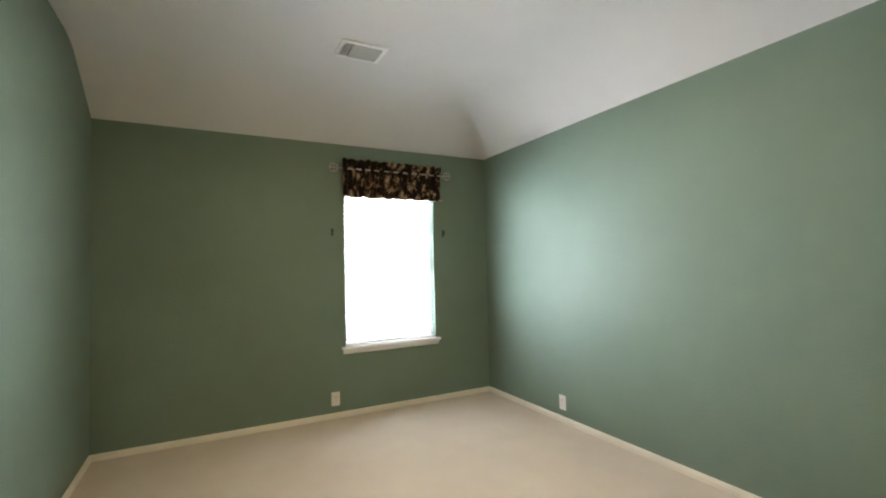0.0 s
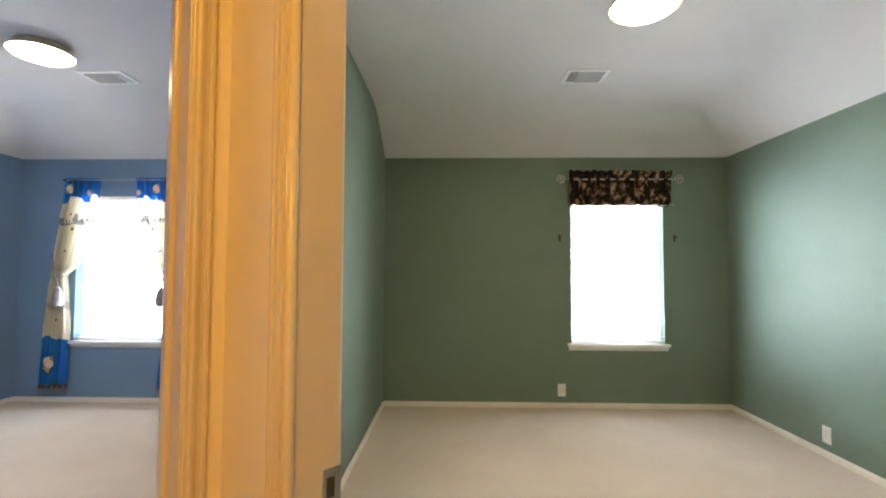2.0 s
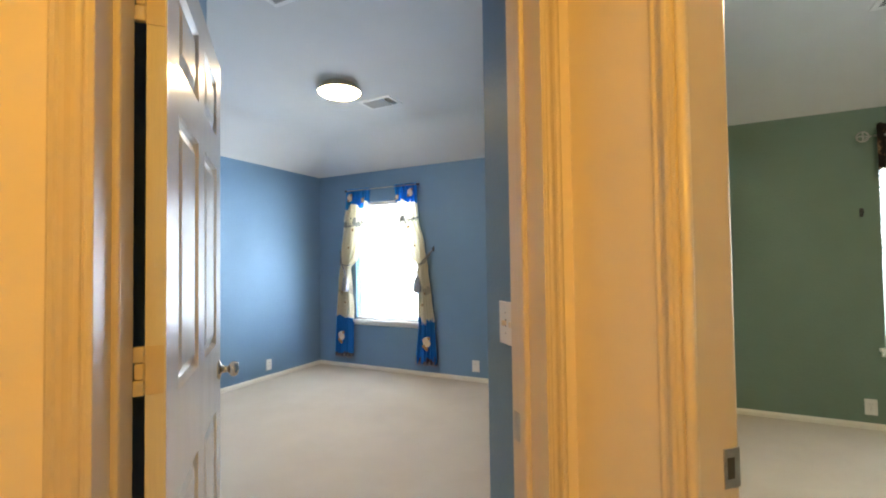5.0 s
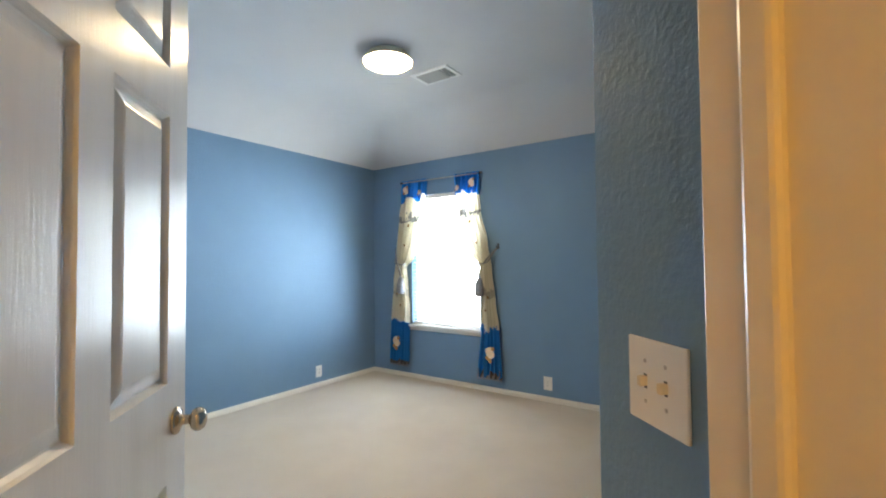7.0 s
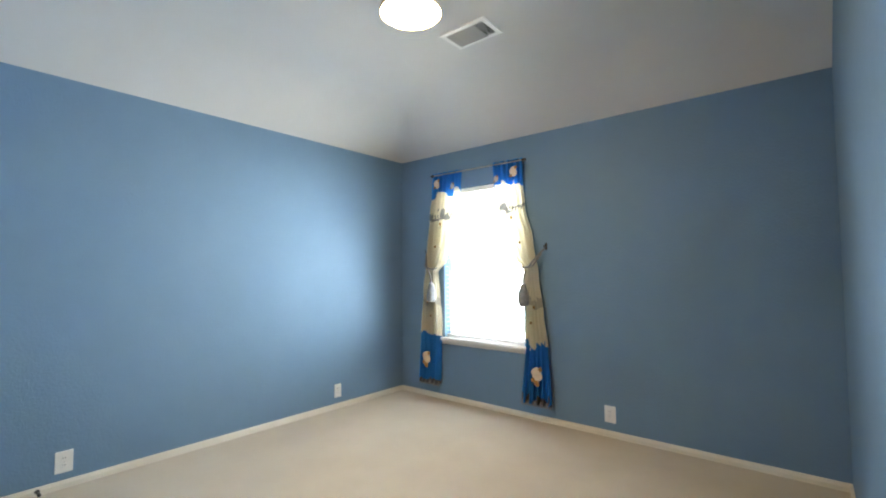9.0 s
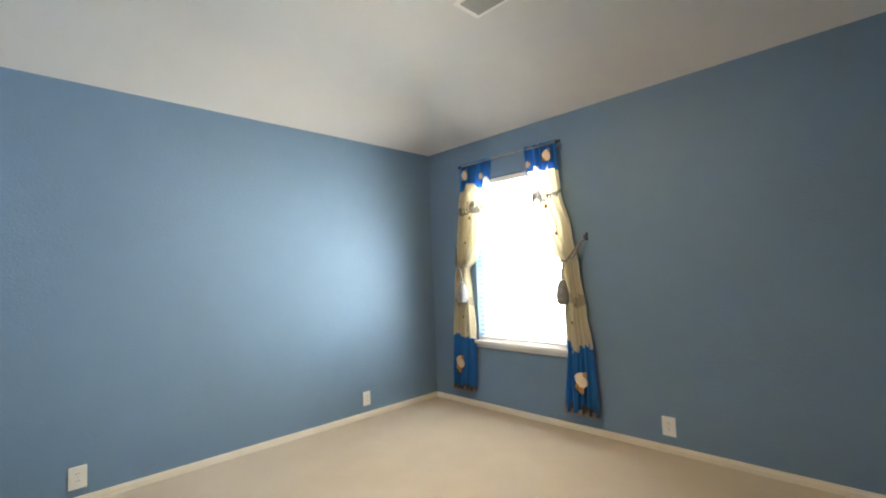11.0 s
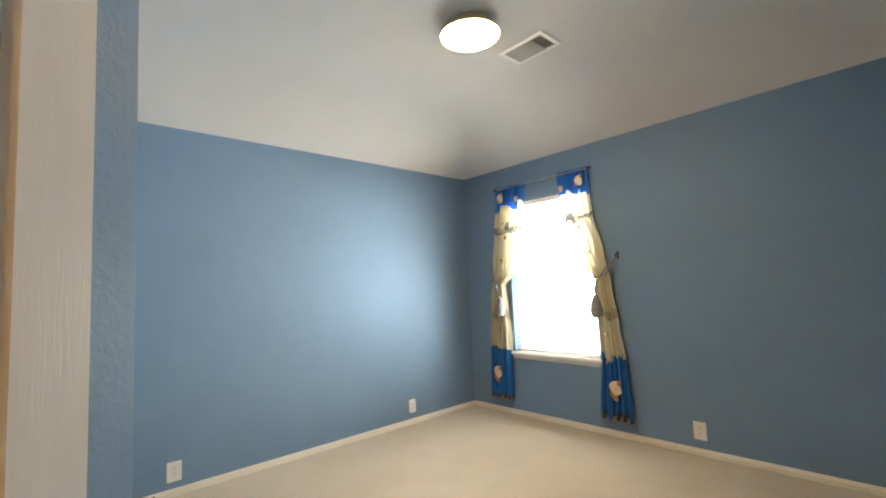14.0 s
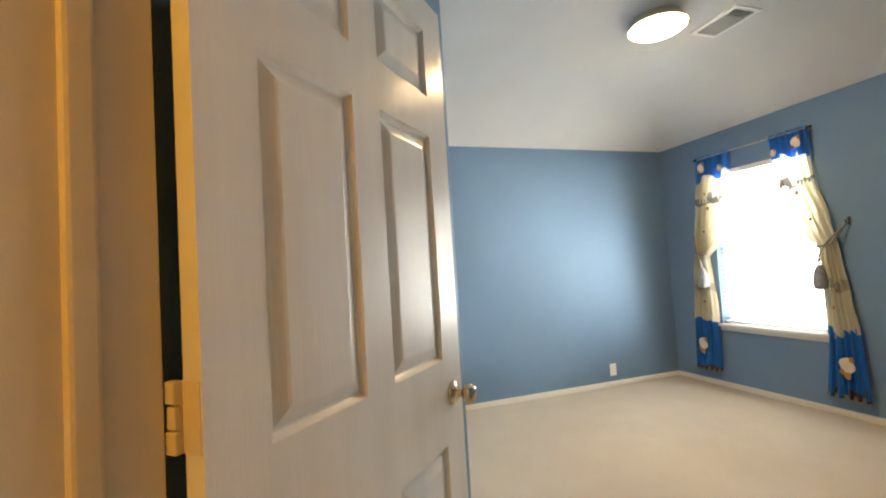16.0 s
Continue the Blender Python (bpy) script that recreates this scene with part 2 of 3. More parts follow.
bm = bmesh.new()
add_prism(bm, [uv(-0.225, 0.97), uv(-0.225, 1.10), uv(-0.268, 1.10), (-1.672, B_S), (-4.28, B_S), (-4.28, 1.32), (-1.76, 1.32), uv(-0.41, 1.9), uv(-0.41, 1.10), uv(-0.8, 1.10), uv(-0.8, 0.97)],
          0, 2.9, [0, 1, 1, 1, 0, 0, 0, 0, 0, 0, 0])
structure("wall_south_blue", bm, [CREAM, BLUE], "painted drywall, blue in the bedroom, cream in the hall")

bm = bmesh.new()
add_prism(bm, [uv(-0.225, 0.97), uv(0.575, 0.97), uv(0.575, 1.10), uv(-0.225, 1.10)], 2.05, 2.9, [0, 0, 1, 0])
structure("wall_over_blue_door", bm, [CREAM, BLUE], "painted drywall above the slanted doorway")

structure("wall_west_blue", box(-4.28, B_W, B_S, 4.96, 0, 2.5), BLUE, "satin blue painted drywall")
structure("wall_east_green", box(G_E, 3.02, 0.07, 4.95, 0, 2.5), GREEN, "satin green painted drywall")
structure("wall_south_green", box(0.95, G_E, 0.07, 0.196, 0, 2.9), GREEN, "satin green painted drywall")
bm = bmesh.new()
add_prism(bm, [uv(0.638, -0.62), uv(0.638, -0.116), uv(0.72, -0.116), uv(0.72, -0.62)], 0, 2.9, [0, 0, 1, 0])
add_prism(bm, [uv(0.638, -0.116), uv(0.638, 0.684), uv(0.72, 0.684), uv(0.72, -0.116)], 2.05, 2.9, [0, 0, 1, 0])
structure("wall_green_door", bm, [CREAM, GREEN], "painted drywall round the slanted doorway")


def window_wall(name, x0, x1, y, material, wx0, wx1, wz0, wz1, label):
    bm = bmesh.new()
    add_box(bm, x0, wx0, y, y + 0.145, 0, 2.5)
    add_box(bm, wx1, x1, y, y + 0.145, 0, 2.5)
    add_box(bm, wx0, wx1, y, y + 0.145, 0, wz0)
    add_box(bm, wx0, wx1, y, y + 0.145, wz1, 2.5)
    return structure(name, bm, material, label)


GW = (1.387, 2.287, 0.612, 2.05)
BW = (-3.575, -2.68, 0.602, 2.068)
window_wall("wall_north_green", G_W, G_E, G_N, GREEN, *GW, "satin green painted drywall with one window")
window_wall("wall_north_blue", B_W, B_E, B_N, BLUE, *BW, "satin blue painted drywall with one window")

# hall behind the camera
bm = bmesh.new()
add_prism(bm, [uv(-0.8, 1.10), uv(-0.92, 1.10), uv(-0.92, -1.3), uv(-0.8, -1.3)], 0, 2.9)
structure("wall_hall_west", bm, CREAM, "cream painted hall drywall")
bm = bmesh.new()
add_prism(bm, [uv(-0.92, -1.42), uv(0.75, -1.42), uv(0.75, -1.3), uv(-0.92, -1.3)], 0, 2.9)
structure("wall_hall_south", bm, CREAM, "cream painted hall drywall")
bm = bmesh.new()
add_prism(bm, [uv(0.638, -1.3), uv(0.75, -1.3), uv(0.75, -0.62), uv(0.638, -0.62)], 0, 2.9)
structure("wall_hall_east", bm, CREAM, "cream painted hall drywall")
bm = bmesh.new()
add_prism(bm, [uv(-0.85, 1.0), uv(-0.85, -1.35), uv(0.68, -1.35), uv(0.68, 1.0)], 2.46, 2.52)
structure("ceiling_hall", bm, CEILING, "white painted hall ceiling", "ceiling")

COVE = [(0.0, WALL_TOP), (0.15, 2.53), (0.30, 2.618), (0.40, 2.676), (0.47, 2.713), (0.53, 2.738), (0.60, 2.755), (0.68, FLAT)]


def coved_ceiling(name, x_wall, x_far, y_wall, y_far, label):
    """Flat ceiling that slopes down to the outer side wall and to the window wall, with a hip between."""
    bm = bmesh.new()
    sx, sy = (1 if x_far > x_wall else -1), (1 if y_far > y_wall else -1)
    ds = [d for d, z in COVE]
    zs = [z for d, z in COVE]
    dx, dy = ds + [abs(x_far - x_wall)], ds + [abs(y_far - y_wall)]
    hs = zs + [FLAT]
    v = [[bm.verts.new((x_wall + sx * a, y_wall + sy * b, hs[min(i, j)])) for j, b in enumerate(dy)] for i, a in enumerate(dx)]
    for i in range(len(dx) - 1):
        for j in range(len(dy) - 1):
            q = (v[i][j], v[i + 1][j], v[i + 1][j + 1], v[i][j + 1])
            if i == j:
                bm.faces.new((q[0], q[1], q[2]))
                bm.faces.new((q[0], q[2], q[3]))
            else:
                bm.faces.new(q)
    for f in bm.faces:
        f.smooth = True
    ob = structure(name, bm, CEILING, label, "ceiling")
    mod = ob.modifiers.new("thickness", "SOLIDIFY")
    mod.use_rim = False
    mod.thickness, mod.offset = 0.06, (1 if ob.data.polygons[0].normal.z > 0 else -1)
    return ob


coved_ceiling("ceiling_green", G_E, G_W - 0.1, G_N, 0.05, "white painted ceiling sloping down at two walls")
coved_ceiling("ceiling_blue", B_W, B_E + 0.15, B_N, 0.75, "white painted ceiling sloping down at two walls")


def baseboard(a, b, inward, name="baseboard"):
    """A low skirting board with a rounded top from a to b; inward is the room side."""
    a, b = Vector((*a, 0)), Vector((*b, 0))
    n = Vector((*inward, 0)).normalized()
    bm = bmesh.new()
    prof = [(0, 0), (0.014, 0), (0.014, 0.026), (0.011, 0.032), (0.008, 0.036), (0.006, 0.044), (0, 0.046)]
    ends = [[bm.verts.new(p + n * o + Vector((0, 0, z))) for o, z in prof] for p in (a, b)]
    for k in range(len(prof)):
        j = (k + 1) % len(prof)
        bm.faces.new((ends[0][k], ends[0][j], ends[1][j], ends[1][k]))
    bm.faces.new(ends[0])
    bm.faces.new(ends[1])
    structure(name, bm, BASE, "low cream-white painted skirting board", "baseboard")


baseboard((G_W, G_N), (G_E, G_N), (0, -1))
baseboard((G_E, 0.2), (G_E, G_N - 0.014), (-1, 0))
baseboard((G_W, 1.63), (G_W, G_N - 0.014), (1, 0))
baseboard((B_W, B_N), (B_E, B_N), (0, -1))
baseboard((B_W, B_S), (B_W, B_N - 0.014), (1, 0))
baseboard((-0.574, 1.69), (B_E, B_N - 0.014), (-1, 0))
baseboard((B_W + 0.014, B_S), (-1.69, B_S), (0, 1))
baseboard(uv(-0.268, 1.12), uv(-0.268, 2.12), (0.7071, 0.7071))
baseboard(uv(0.667, 1.12), uv(0.667, 1.50), (-0.7071, -0.7071))
baseboard(uv(0.638, 0.74), uv(0.638, 0.95), (-0.7071, -0.7071))
baseboard(uv(0.72, 0.70), uv(0.72, 1.37), (0.7071, 0.7071))

# ---- door frames ----
CASING = [(0.0, 0.0), (0.0, 0.009), (0.004, 0.012), (0.010, 0.012), (0.014, 0.009), (0.022, 0.010), (0.032, 0.015), (0.038, 0.0165), (0.044, 0.015), (0.047, 0.012), (0.051, 0.016), (0.057, 0.014), (0.057, 0.0)]


def casing(m, width, height, parent, flip=False):
    """Moulded upright casing: local x across, local y out of the wall."""
    k = width / 0.057
    pts = [((width - x * k) if flip else x * k, y) for x, y in CASING]
    bm = bmesh.new()
    add_prism(bm, pts, 0, height)
    bm.transform(m)
    return part("casing", bm, TRIM, parent)


def half_round(x0, x1, depth, z0, z1, m):
    """A door stop with a rounded nose."""
    bm = bmesh.new()
    r = min(0.006, (x1 - x0) / 3)
    add_prism(bm, [(x0, 0), (x0, depth - r), (x0 + 0.3 * r, depth - 0.3 * r), (x0 + r, depth), (x1 - r, depth), (x1 - 0.3 * r, depth - 0.3 * r), (x1, depth - r), (x1, 0)], z0, z1)
    bm.transform(m)
    return bm


frame_blue = thing("door_frame_1", Matrix(), "cream painted moulded door frame in slanted wall", "door frame", kind="structure")
part("jamb", box(0.56, 0.575, 0.955, 1.112, 0, 2.05, 0.002), TRIM, frame_blue).matrix_local = DIAG
part("jamb", box(-0.225, -0.21, 0.955, 1.130, 0, 2.05, 0.002), TRIM, frame_blue).matrix_local = DIAG
part("head_jamb", box(-0.21, 0.56, 0.955, 1.10, 2.035, 2.05, 0.002), TRIM, frame_blue).matrix_local = DIAG
part("stop", half_round(0.0, 0.034, 0.011, 0, 2.035, DIAG @ pose(0.56, 1.025, 0, 0, 0, 90)), TRIM, frame_blue)
part("stop", half_round(0.0, 0.034, 0.011, 0, 2.035, DIAG @ pose(-0.21, 1.059, 0, 0, 0, -90)), TRIM, frame_blue)
casing(DIAG @ pose(0.609, 0.97, 0, 0, 0, 180), 0.045, 2.09, frame_blue)
casing(DIAG @ pose(-0.215, 0.97, 0, 0, 0, 180), 0.057, 2.09, frame_blue, True)
casing(DIAG @ pose(0.566, 1.10, 0), 0.057, 2.09, frame_blue, True)
part("strike_plate", box(0.5575, 0.5598, 1.068, 1.10, 0.90, 0.965, 0.0008), STEEL, frame_blue, "small steel strike plate").matrix_local = DIAG

frame_green = thing("door_frame_2", Matrix(), "cream painted moulded door frame with steel strike plate", "door frame", kind="structure")
part("jamb", box(0.630, 0.729, 0.676, 0.691, 0, 2.05, 0.007), TRIM, frame_green).matrix_local = DIAG
part("jamb", box(0.630, 0.729, -0.123, -0.108, 0, 2.05, 0.007), TRIM, frame_green).matrix_local = DIAG
part("head_jamb", box(0.632, 0.727, -0.108, 0.676, 2.035, 2.05, 0.003), TRIM, frame_green).matrix_local = DIAG
casing(DIAG @ pose(0.638, 0.682, 0, 0, 0, 90), 0.052, 2.09, frame_green, True)
casing(DIAG @ pose(0.638, -0.166, 0, 0, 0, 90), 0.052, 2.09, frame_green)
part("bead", tube([uv3(0.636, 0.676, 0.0), uv3(0.636, 0.676, 2.04)], 0.009, 14), TRIM, frame_green, "", True)
sp = part("strike_plate", box(0.694, 0.726, 0.6740, 0.6758, 0.962, 1.022, 0.0006), STEEL, frame_green, "steel strike plate with dark latch hole")
sp.matrix_local = DIAG
part("latch_hole", box(0.700, 0.714, 0.6735, 0.6742, 0.976, 1.008), DARK, sp)

# ---- six-panel door, open into the blue room ----


def panel_door(width, height, thick):
    """Local x along the door from the hinges, y through it, z up; both faces carry six moulded panels."""
    bm = bmesh.new()
    xs = [0, 0.108, 0.108 + (width - 0.316) / 2, 0.208 + (width - 0.316) / 2, width - 0.108, width]
    zs = [0, 0.20, 0.81, 1.03, 1.63, 1.74, 1.925, height]
    rings = [(0.0, 0.0), (0.004, 0.006), (0.010, 0.0125), (0.014, 0.0125), (0.038, 0.003), (0.044, 0.0015)]
    for y0, s in ((0.0, 1), (thick, -1)):
        for i in range(5):
            for j in range(7):
                x0, x1, z0, z1 = xs[i], xs[i + 1], zs[j], zs[j + 1]
                if i in (1, 3) and j in (1, 3, 5):
                    loops = [[bm.verts.new(c) for c in ((x0 + o, y0 + s * d, z0 + o), (x1 - o, y0 + s * d, z0 + o), (x1 - o, y0 + s * d, z1 - o), (x0 + o, y0 + s * d, z1 - o))] for o, d in rings]
                    for a, b in zip(loops, loops[1:]):
                        for k in range(4):
                            bm.faces.new((a[k], a[(k + 1) % 4], b[(k + 1) % 4], b[k]))
                    bm.faces.new(loops[-1])
                else:
                    bm.faces.new([bm.verts.new(c) for c in ((x0, y0, z0), (x1, y0, z0), (x1, y0, z1), (x0, y0, z1))])
    for a, b in (((0, 0), (0, 1)), ((1, 0), (1, 1))):
        x = a[0] * width
        bm.faces.new([bm.verts.new(c) for c in ((x, 0, 0), (x, thick, 0), (x, thick, height), (x, 0, height))])
    for z in (0, height):
        bm.faces.new([bm.verts.new(c) for c in ((0, 0, z), (width, 0, z), (width, thick, z), (0, thick, z))])
    bmesh.ops.remove_doubles(bm, verts=bm.verts, dist=1e-5)
    return bm


door = thing("panel_door", DIAG @ pose(-0.160, 1.147, 0.012, 0, 0, 91.7), "white six-panel interior door standing open, brushed knob", "door")
part("leaf", panel_door(0.80, 2.02, 0.035), DOOR_PAINT, door)
KNOB = [(0.0, 0.0), (0.031, 0.0), (0.032, 0.004), (0.029, 0.008), (0.020, 0.010), (0.012, 0.013), (0.0105, 0.030), (0.013, 0.034), (0.022, 0.038), (0.0265, 0.046), (0.0265, 0.054), (0.022, 0.062), (0.012, 0.066), (0.0, 0.067)]
for m in (pose(0.738, 0.0, 0.935, 90, 0, 0), pose(0.738, 0.035, 0.935, -90, 0, 0)):
    part("knob", lathe(KNOB, m), NICKEL, door, "round brushed nickel door knob", True)
part("latch_plate", box(0.7995, 0.8012, 0.006, 0.029, 0.905, 0.965), STEEL, door)
for z in (0.22, 1.055, 1.77):
    bm = box(-0.0022, 0.0, 0.003, 0.0345, z, z + 0.092)
    for k in range(3):
        add_box(bm, -0.014, 0.0, 0.0345, 0.0540 - 0.004 * (k % 2), z + 0.0315 * k, z + 0.029 + 0.0315 * k, 0.002)
    add_box(bm, -0.006, 0.0, 0.0345, 0.050, z + 0.002, z + 0.090)
    part("hinge", bm, TRIM, door, "painted-over butt hinge")

# ---- windows and blinds ----


def build_window(name, x0, x1, z0, z1, y, label, ears):
    w = thing(name, pose((x0 + x1) / 2, y, z0), label, "window", kind="structure")
    h, t, y0, y1 = (x1 - x0) / 2, z1 - z0, 0.085, 0.135
    fr = bmesh.new()
    add_box(fr, -h, -h + 0.045, y0, y1, 0, t)
    add_box(fr, h - 0.045, h, y0, y1, 0, t)
    add_box(fr, -h + 0.045, h - 0.045, y0, y1, 0, 0.05)
    add_box(fr, -h + 0.045, h - 0.045, y0, y1, t - 0.045, t)
    part("window_frame", fr, VINYL, w)
    part("meeting_rail", box(-h + 0.045, h - 0.045, y0 - 0.005, y1 - 0.01, t * 0.49, t * 0.49 + 0.04, 0.003), VINYL, w)
    for a, b in ((0.05, t * 0.49), (t * 0.49 + 0.04, t - 0.045)):
        g = part("pane", box(-h + 0.045, h - 0.045, 0.108, 0.112, a, b), GLASS, w)
        g.visible_shadow = False
    sill = bmesh.new()
    add_box(sill, -h - ears, h + ears, -0.045, 0.0, -0.022, 0.004, 0.005)
    add_box(sill, -h, h, 0.0, 0.085, -0.0, 0.004)
    part("sill", sill, SILL, w)
    ap = bmesh.new()
    add_prism(ap, [(0, 0), (-0.012, 0), (-0.016, 0.008), (-0.030, 0.034), (-0.030, 0.040), (0, 0.040)], -h - ears + 0.015, h + ears - 0.015)
    ap.transform(Matrix(((0, 0, 1, 0), (1, 0, 0, 0), (0, 1, 0, -0.062), (0, 0, 0, 1))))
    part("apron", ap, SILL, w)


def build_blind(x0, x1, z0, z1, y):
    b = thing("window_blind", pose((x0 + x1) / 2, y + 0.045, z0), "white two-inch slatted blind lowered, slats open", "blind")
    h, t = (x1 - x0) / 2 - 0.008, z1 - z0
    part("headrail", box(-h, h, -0.028, 0.028, t - 0.05, t - 0.004, 0.003), VINYL, b)
    part("bottom_rail", box(-h, h, -0.024, 0.024, 0.012, 0.03, 0.003), VINYL, b)
    me = None
    z = 0.065
    while z < t - 0.06:
        if me is None:
            bm = bmesh.new()
            top = [(-0.024, 0.0), (-0.012, 0.0022), (0.0, 0.003), (0.012, 0.0022), (0.024, 0.0)]
            pts = top + [(a, c - 0.0022) for a, c in top[::-1]]
            add_prism(bm, pts, -h, h)
            bm.transform(Matrix(((0, 0, 1, 0), (1, 0, 0, 0), (0, 1, 0, 0), (0, 0, 0, 1))))
            me = mesh_of("slat", bm, SLAT)
        s = new("slat", me)
        s.parent = b
        s.matrix_local = pose(0, 0, z, -8 + random.uniform(-1.5, 1.5), 0, random.uniform(-0.15, 0.15))
        z += 0.042
    for x in (-h * 0.62, h * 0.62):
        for yy in (-0.027, 0.027):
            part("ladder_cord", tube([(x, yy, 0.02), (x, yy, t - 0.05)], 0.0012, 5), SLAT, b)
    part("tilt_wand", tube([(-h + 0.06, -0.034, t - 0.05), (-h + 0.062, -0.036, t - 0.75)], 0.004), VINYL, b)


build_window("window_1", GW[0], GW[1], GW[2], GW[3], G_N, "white vinyl sash window with moulded white sill", 0.040)
build_window("window_2", BW[0], BW[1], BW[2], BW[3], B_N, "white vinyl sash window with moulded white sill", 0.085)
build_blind(GW[0], GW[1], GW[2] + 0.004, GW[3], G_N)
build_blind(BW[0], BW[1], BW[2] + 0.004, BW[3], B_N)

# ---- ceiling lamps and vents ----


def ceiling_lamp(x, y, z, label, glass, radius=0.18):
    t = thing("ceiling_lamp", pose(x, y, z), label, "ceiling lamp")
    k = radius / 0.18
    part("base", lathe([(0.0, 0.0), (0.150 * k, 0.0), (0.154 * k, -0.008), (0.157 * k, -0.036), (0.184 * k, -0.040), (0.187 * k, -0.048), (0.187 * k, -0.060), (0.183 * k, -0.060), (0.182 * k, -0.054), (0.0, -0.054)]), BRASS, t, "brushed beige metal base", True)
    part("diffuser", lathe([(0.180 * k, -0.055), (0.176 * k, -0.061), (0.163 * k, -0.070), (0.140 * k, -0.076), (0.09 * k, -0.081), (0.0, -0.083)]), glass, t, "lit opal glass diffuser", True)


ceiling_lamp(-2.42, 3.15, FLAT, "flush round ceiling lamp, lit, opal glass", DIFFUSER, 0.168)
ceiling_lamp(1.23, 2.69, FLAT, "flush round ceiling lamp, lit, opal glass", DIFFUSER, 0.168)
ceiling_lamp(0.053, 0.09, 2.46, "flush round hall lamp, lit warm yellow", HALL_GLASS, 0.16)


def ceiling_vent(x0, x1, y0, y1, z, label, tilt=-22):
    v = thing("ceiling_vent", pose((x0 + x1) / 2, (y0 + y1) / 2, z), label, "vent")
    a, b = (x1 - x0) / 2, (y1 - y0) / 2
    # dark sheet in place of the shaded hollow behind the louvres
    part("backing", box(-a + 0.02, a - 0.02, -b + 0.02, b - 0.02, -0.003, -0.001), DUCT_SHADE, v)
    fr = bmesh.new()
    for r in ((-a, a, -b, -b + 0.03), (-a, a, b - 0.03, b), (-a, -a + 0.03, -b + 0.03, b - 0.03), (a - 0.03, a, -b + 0.03, b - 0.03)):
        add_box(fr, *r, -0.010, 0.0, 0.002)
    part("frame", fr, VENT, v)
    n = 7
    for i in range(n):
        y = -b + 0.03 + (2 * b - 0.06) * (i + 0.5) / n
        s = part("slat", box(-a + 0.03, a * 0.45, -0.0125, 0.0125, -0.001, 0.001), VENT_SHADED, v)
        s.matrix_local = pose(0, y, -0.009, tilt, 0, 0)
    for i in range(5):
        x = a * 0.5 + (a * 0.5 - 0.03) * (i + 0.5) / 5
        s = part("slat", box(-0.008, 0.008, -b + 0.03, b - 0.03, -0.001, 0.001), VENT, v)
        s.matrix_local = pose(x, 0, -0.010, 0, 50, 0)
    return v


ceiling_vent(-2.517, -2.180, 3.515, 3.735, FLAT, "white louvred ceiling air register")
gv = ceiling_vent(1.05, 1.36, 3.54, 3.775, FLAT, "white louvred ceiling air register", 22)
gv.matrix_world = pose(1.205, 3.657, FLAT, 0, 0, 180)
ceiling_vent(-1.98, -1.67, 1.77, 2.09, FLAT, "white louvred return air grille")


def wall_plate(m, width, height, label, category, kind_of):
    """Local x across, y out of the wall, z up from the plate's middle."""
    t = thing("wall_outlet" if kind_of == "outlet" else "light_switch", m, label, category)
    bm = box(-width / 2, width / 2, 0.0, 0.006, -height / 2, height / 2, 0.0022)
    part("plate", bm, PLASTIC, t)
    if kind_of == "outlet":
        for z in (-0.020, 0.020):
            s = part("socket", box(-0.016, 0.016, 0.006, 0.0075, z - 0.014, z + 0.014, 0.0006), PLASTIC, t)
            for x in (-0.006, 0.006):
                part("slot", box(x - 0.0012, x + 0.0012, 0.0074, 0.0079, z - 0.003, z + 0.006), DARK, s)
        part("screw", lathe([(0.0, 0.0072), (0.003, 0.0066), (0.003, 0.005)], pose(0, 0, 0, -90, 0, 0) @ pose(0, 0, 0), 10), STEEL, t)
    else:
        for x in (-0.023, 0.023):
            part("toggle", box(x - 0.0048, x + 0.0048, 0.005, 0.018, -0.007, 0.008, 0.002), surface_worn, t)
            part("toggle_slot", box(x - 0.0035, x + 0.0035, 0.006, 0.0066, -0.0105, 0.0105), DARK, t)
            for z in (-0.030, 0.030):
                part("screw", lathe([(0.0, 0.0075), (0.0032, 0.0068), (0.0032, 0.005)], pose(x, 0, z, -90, 0, 0), 10), STEEL, t)


surface_worn = surface("worn_ivory_plastic", (0.66, 0.56, 0.38), (0.74, 0.64, 0.46), 30.0, 0.4)
wall_plate(pose(1.288, G_N, 0.166, 0, 0, 180), 0.075, 0.12, "white duplex power outlet low on wall", "outlet", "outlet")
wall_plate(pose(G_E, 3.70, 0.160, 0, 0, 90), 0.075, 0.12, "white duplex power outlet low on wall", "outlet", "outlet")
wall_plate(pose(B_W, 3.977, 0.161, 0, 0, -90), 0.075, 0.12, "white duplex power outlet low on wall", "outlet", "outlet")
wall_plate(pose(B_W, 2.012, 0.152, 0, 0, -90), 0.085, 0.125, "white power outlet low on wall", "outlet", "outlet")
wall_plate(pose(-1.957, B_N, 0.168, 0, 0, 180), 0.085, 0.125, "white duplex power outlet low on wall", "outlet", "outlet")
wall_plate(pose(G_W, 3.02, 0.166, 0, 0, -90), 0.075, 0.12, "white duplex power outlet low on wall", "outlet", "outlet")
wall_plate(DIAG @ pose(0.672, 1.337, 1.128, 0, 0, 90), 0.132, 0.126, "ivory double toggle light switch beside door", "light switch", "switch")

# door stop on the skirting
ds = thing("door_stop", pose(B_W + 0.014, 1.895, 0.025, 0, 90, 0), "small dark spring door stop on skirting", "door stop")
part("spring", lathe([(0.0, 0.0), (0.012, 0.0), (0.012, 0.004), (0.006, 0.006), (0.006, 0.05), (0.009, 0.052), (0.009, 0.065), (0.0, 0.067)], steps=14), IRON, ds)

# ---- valance over the green room's window ----


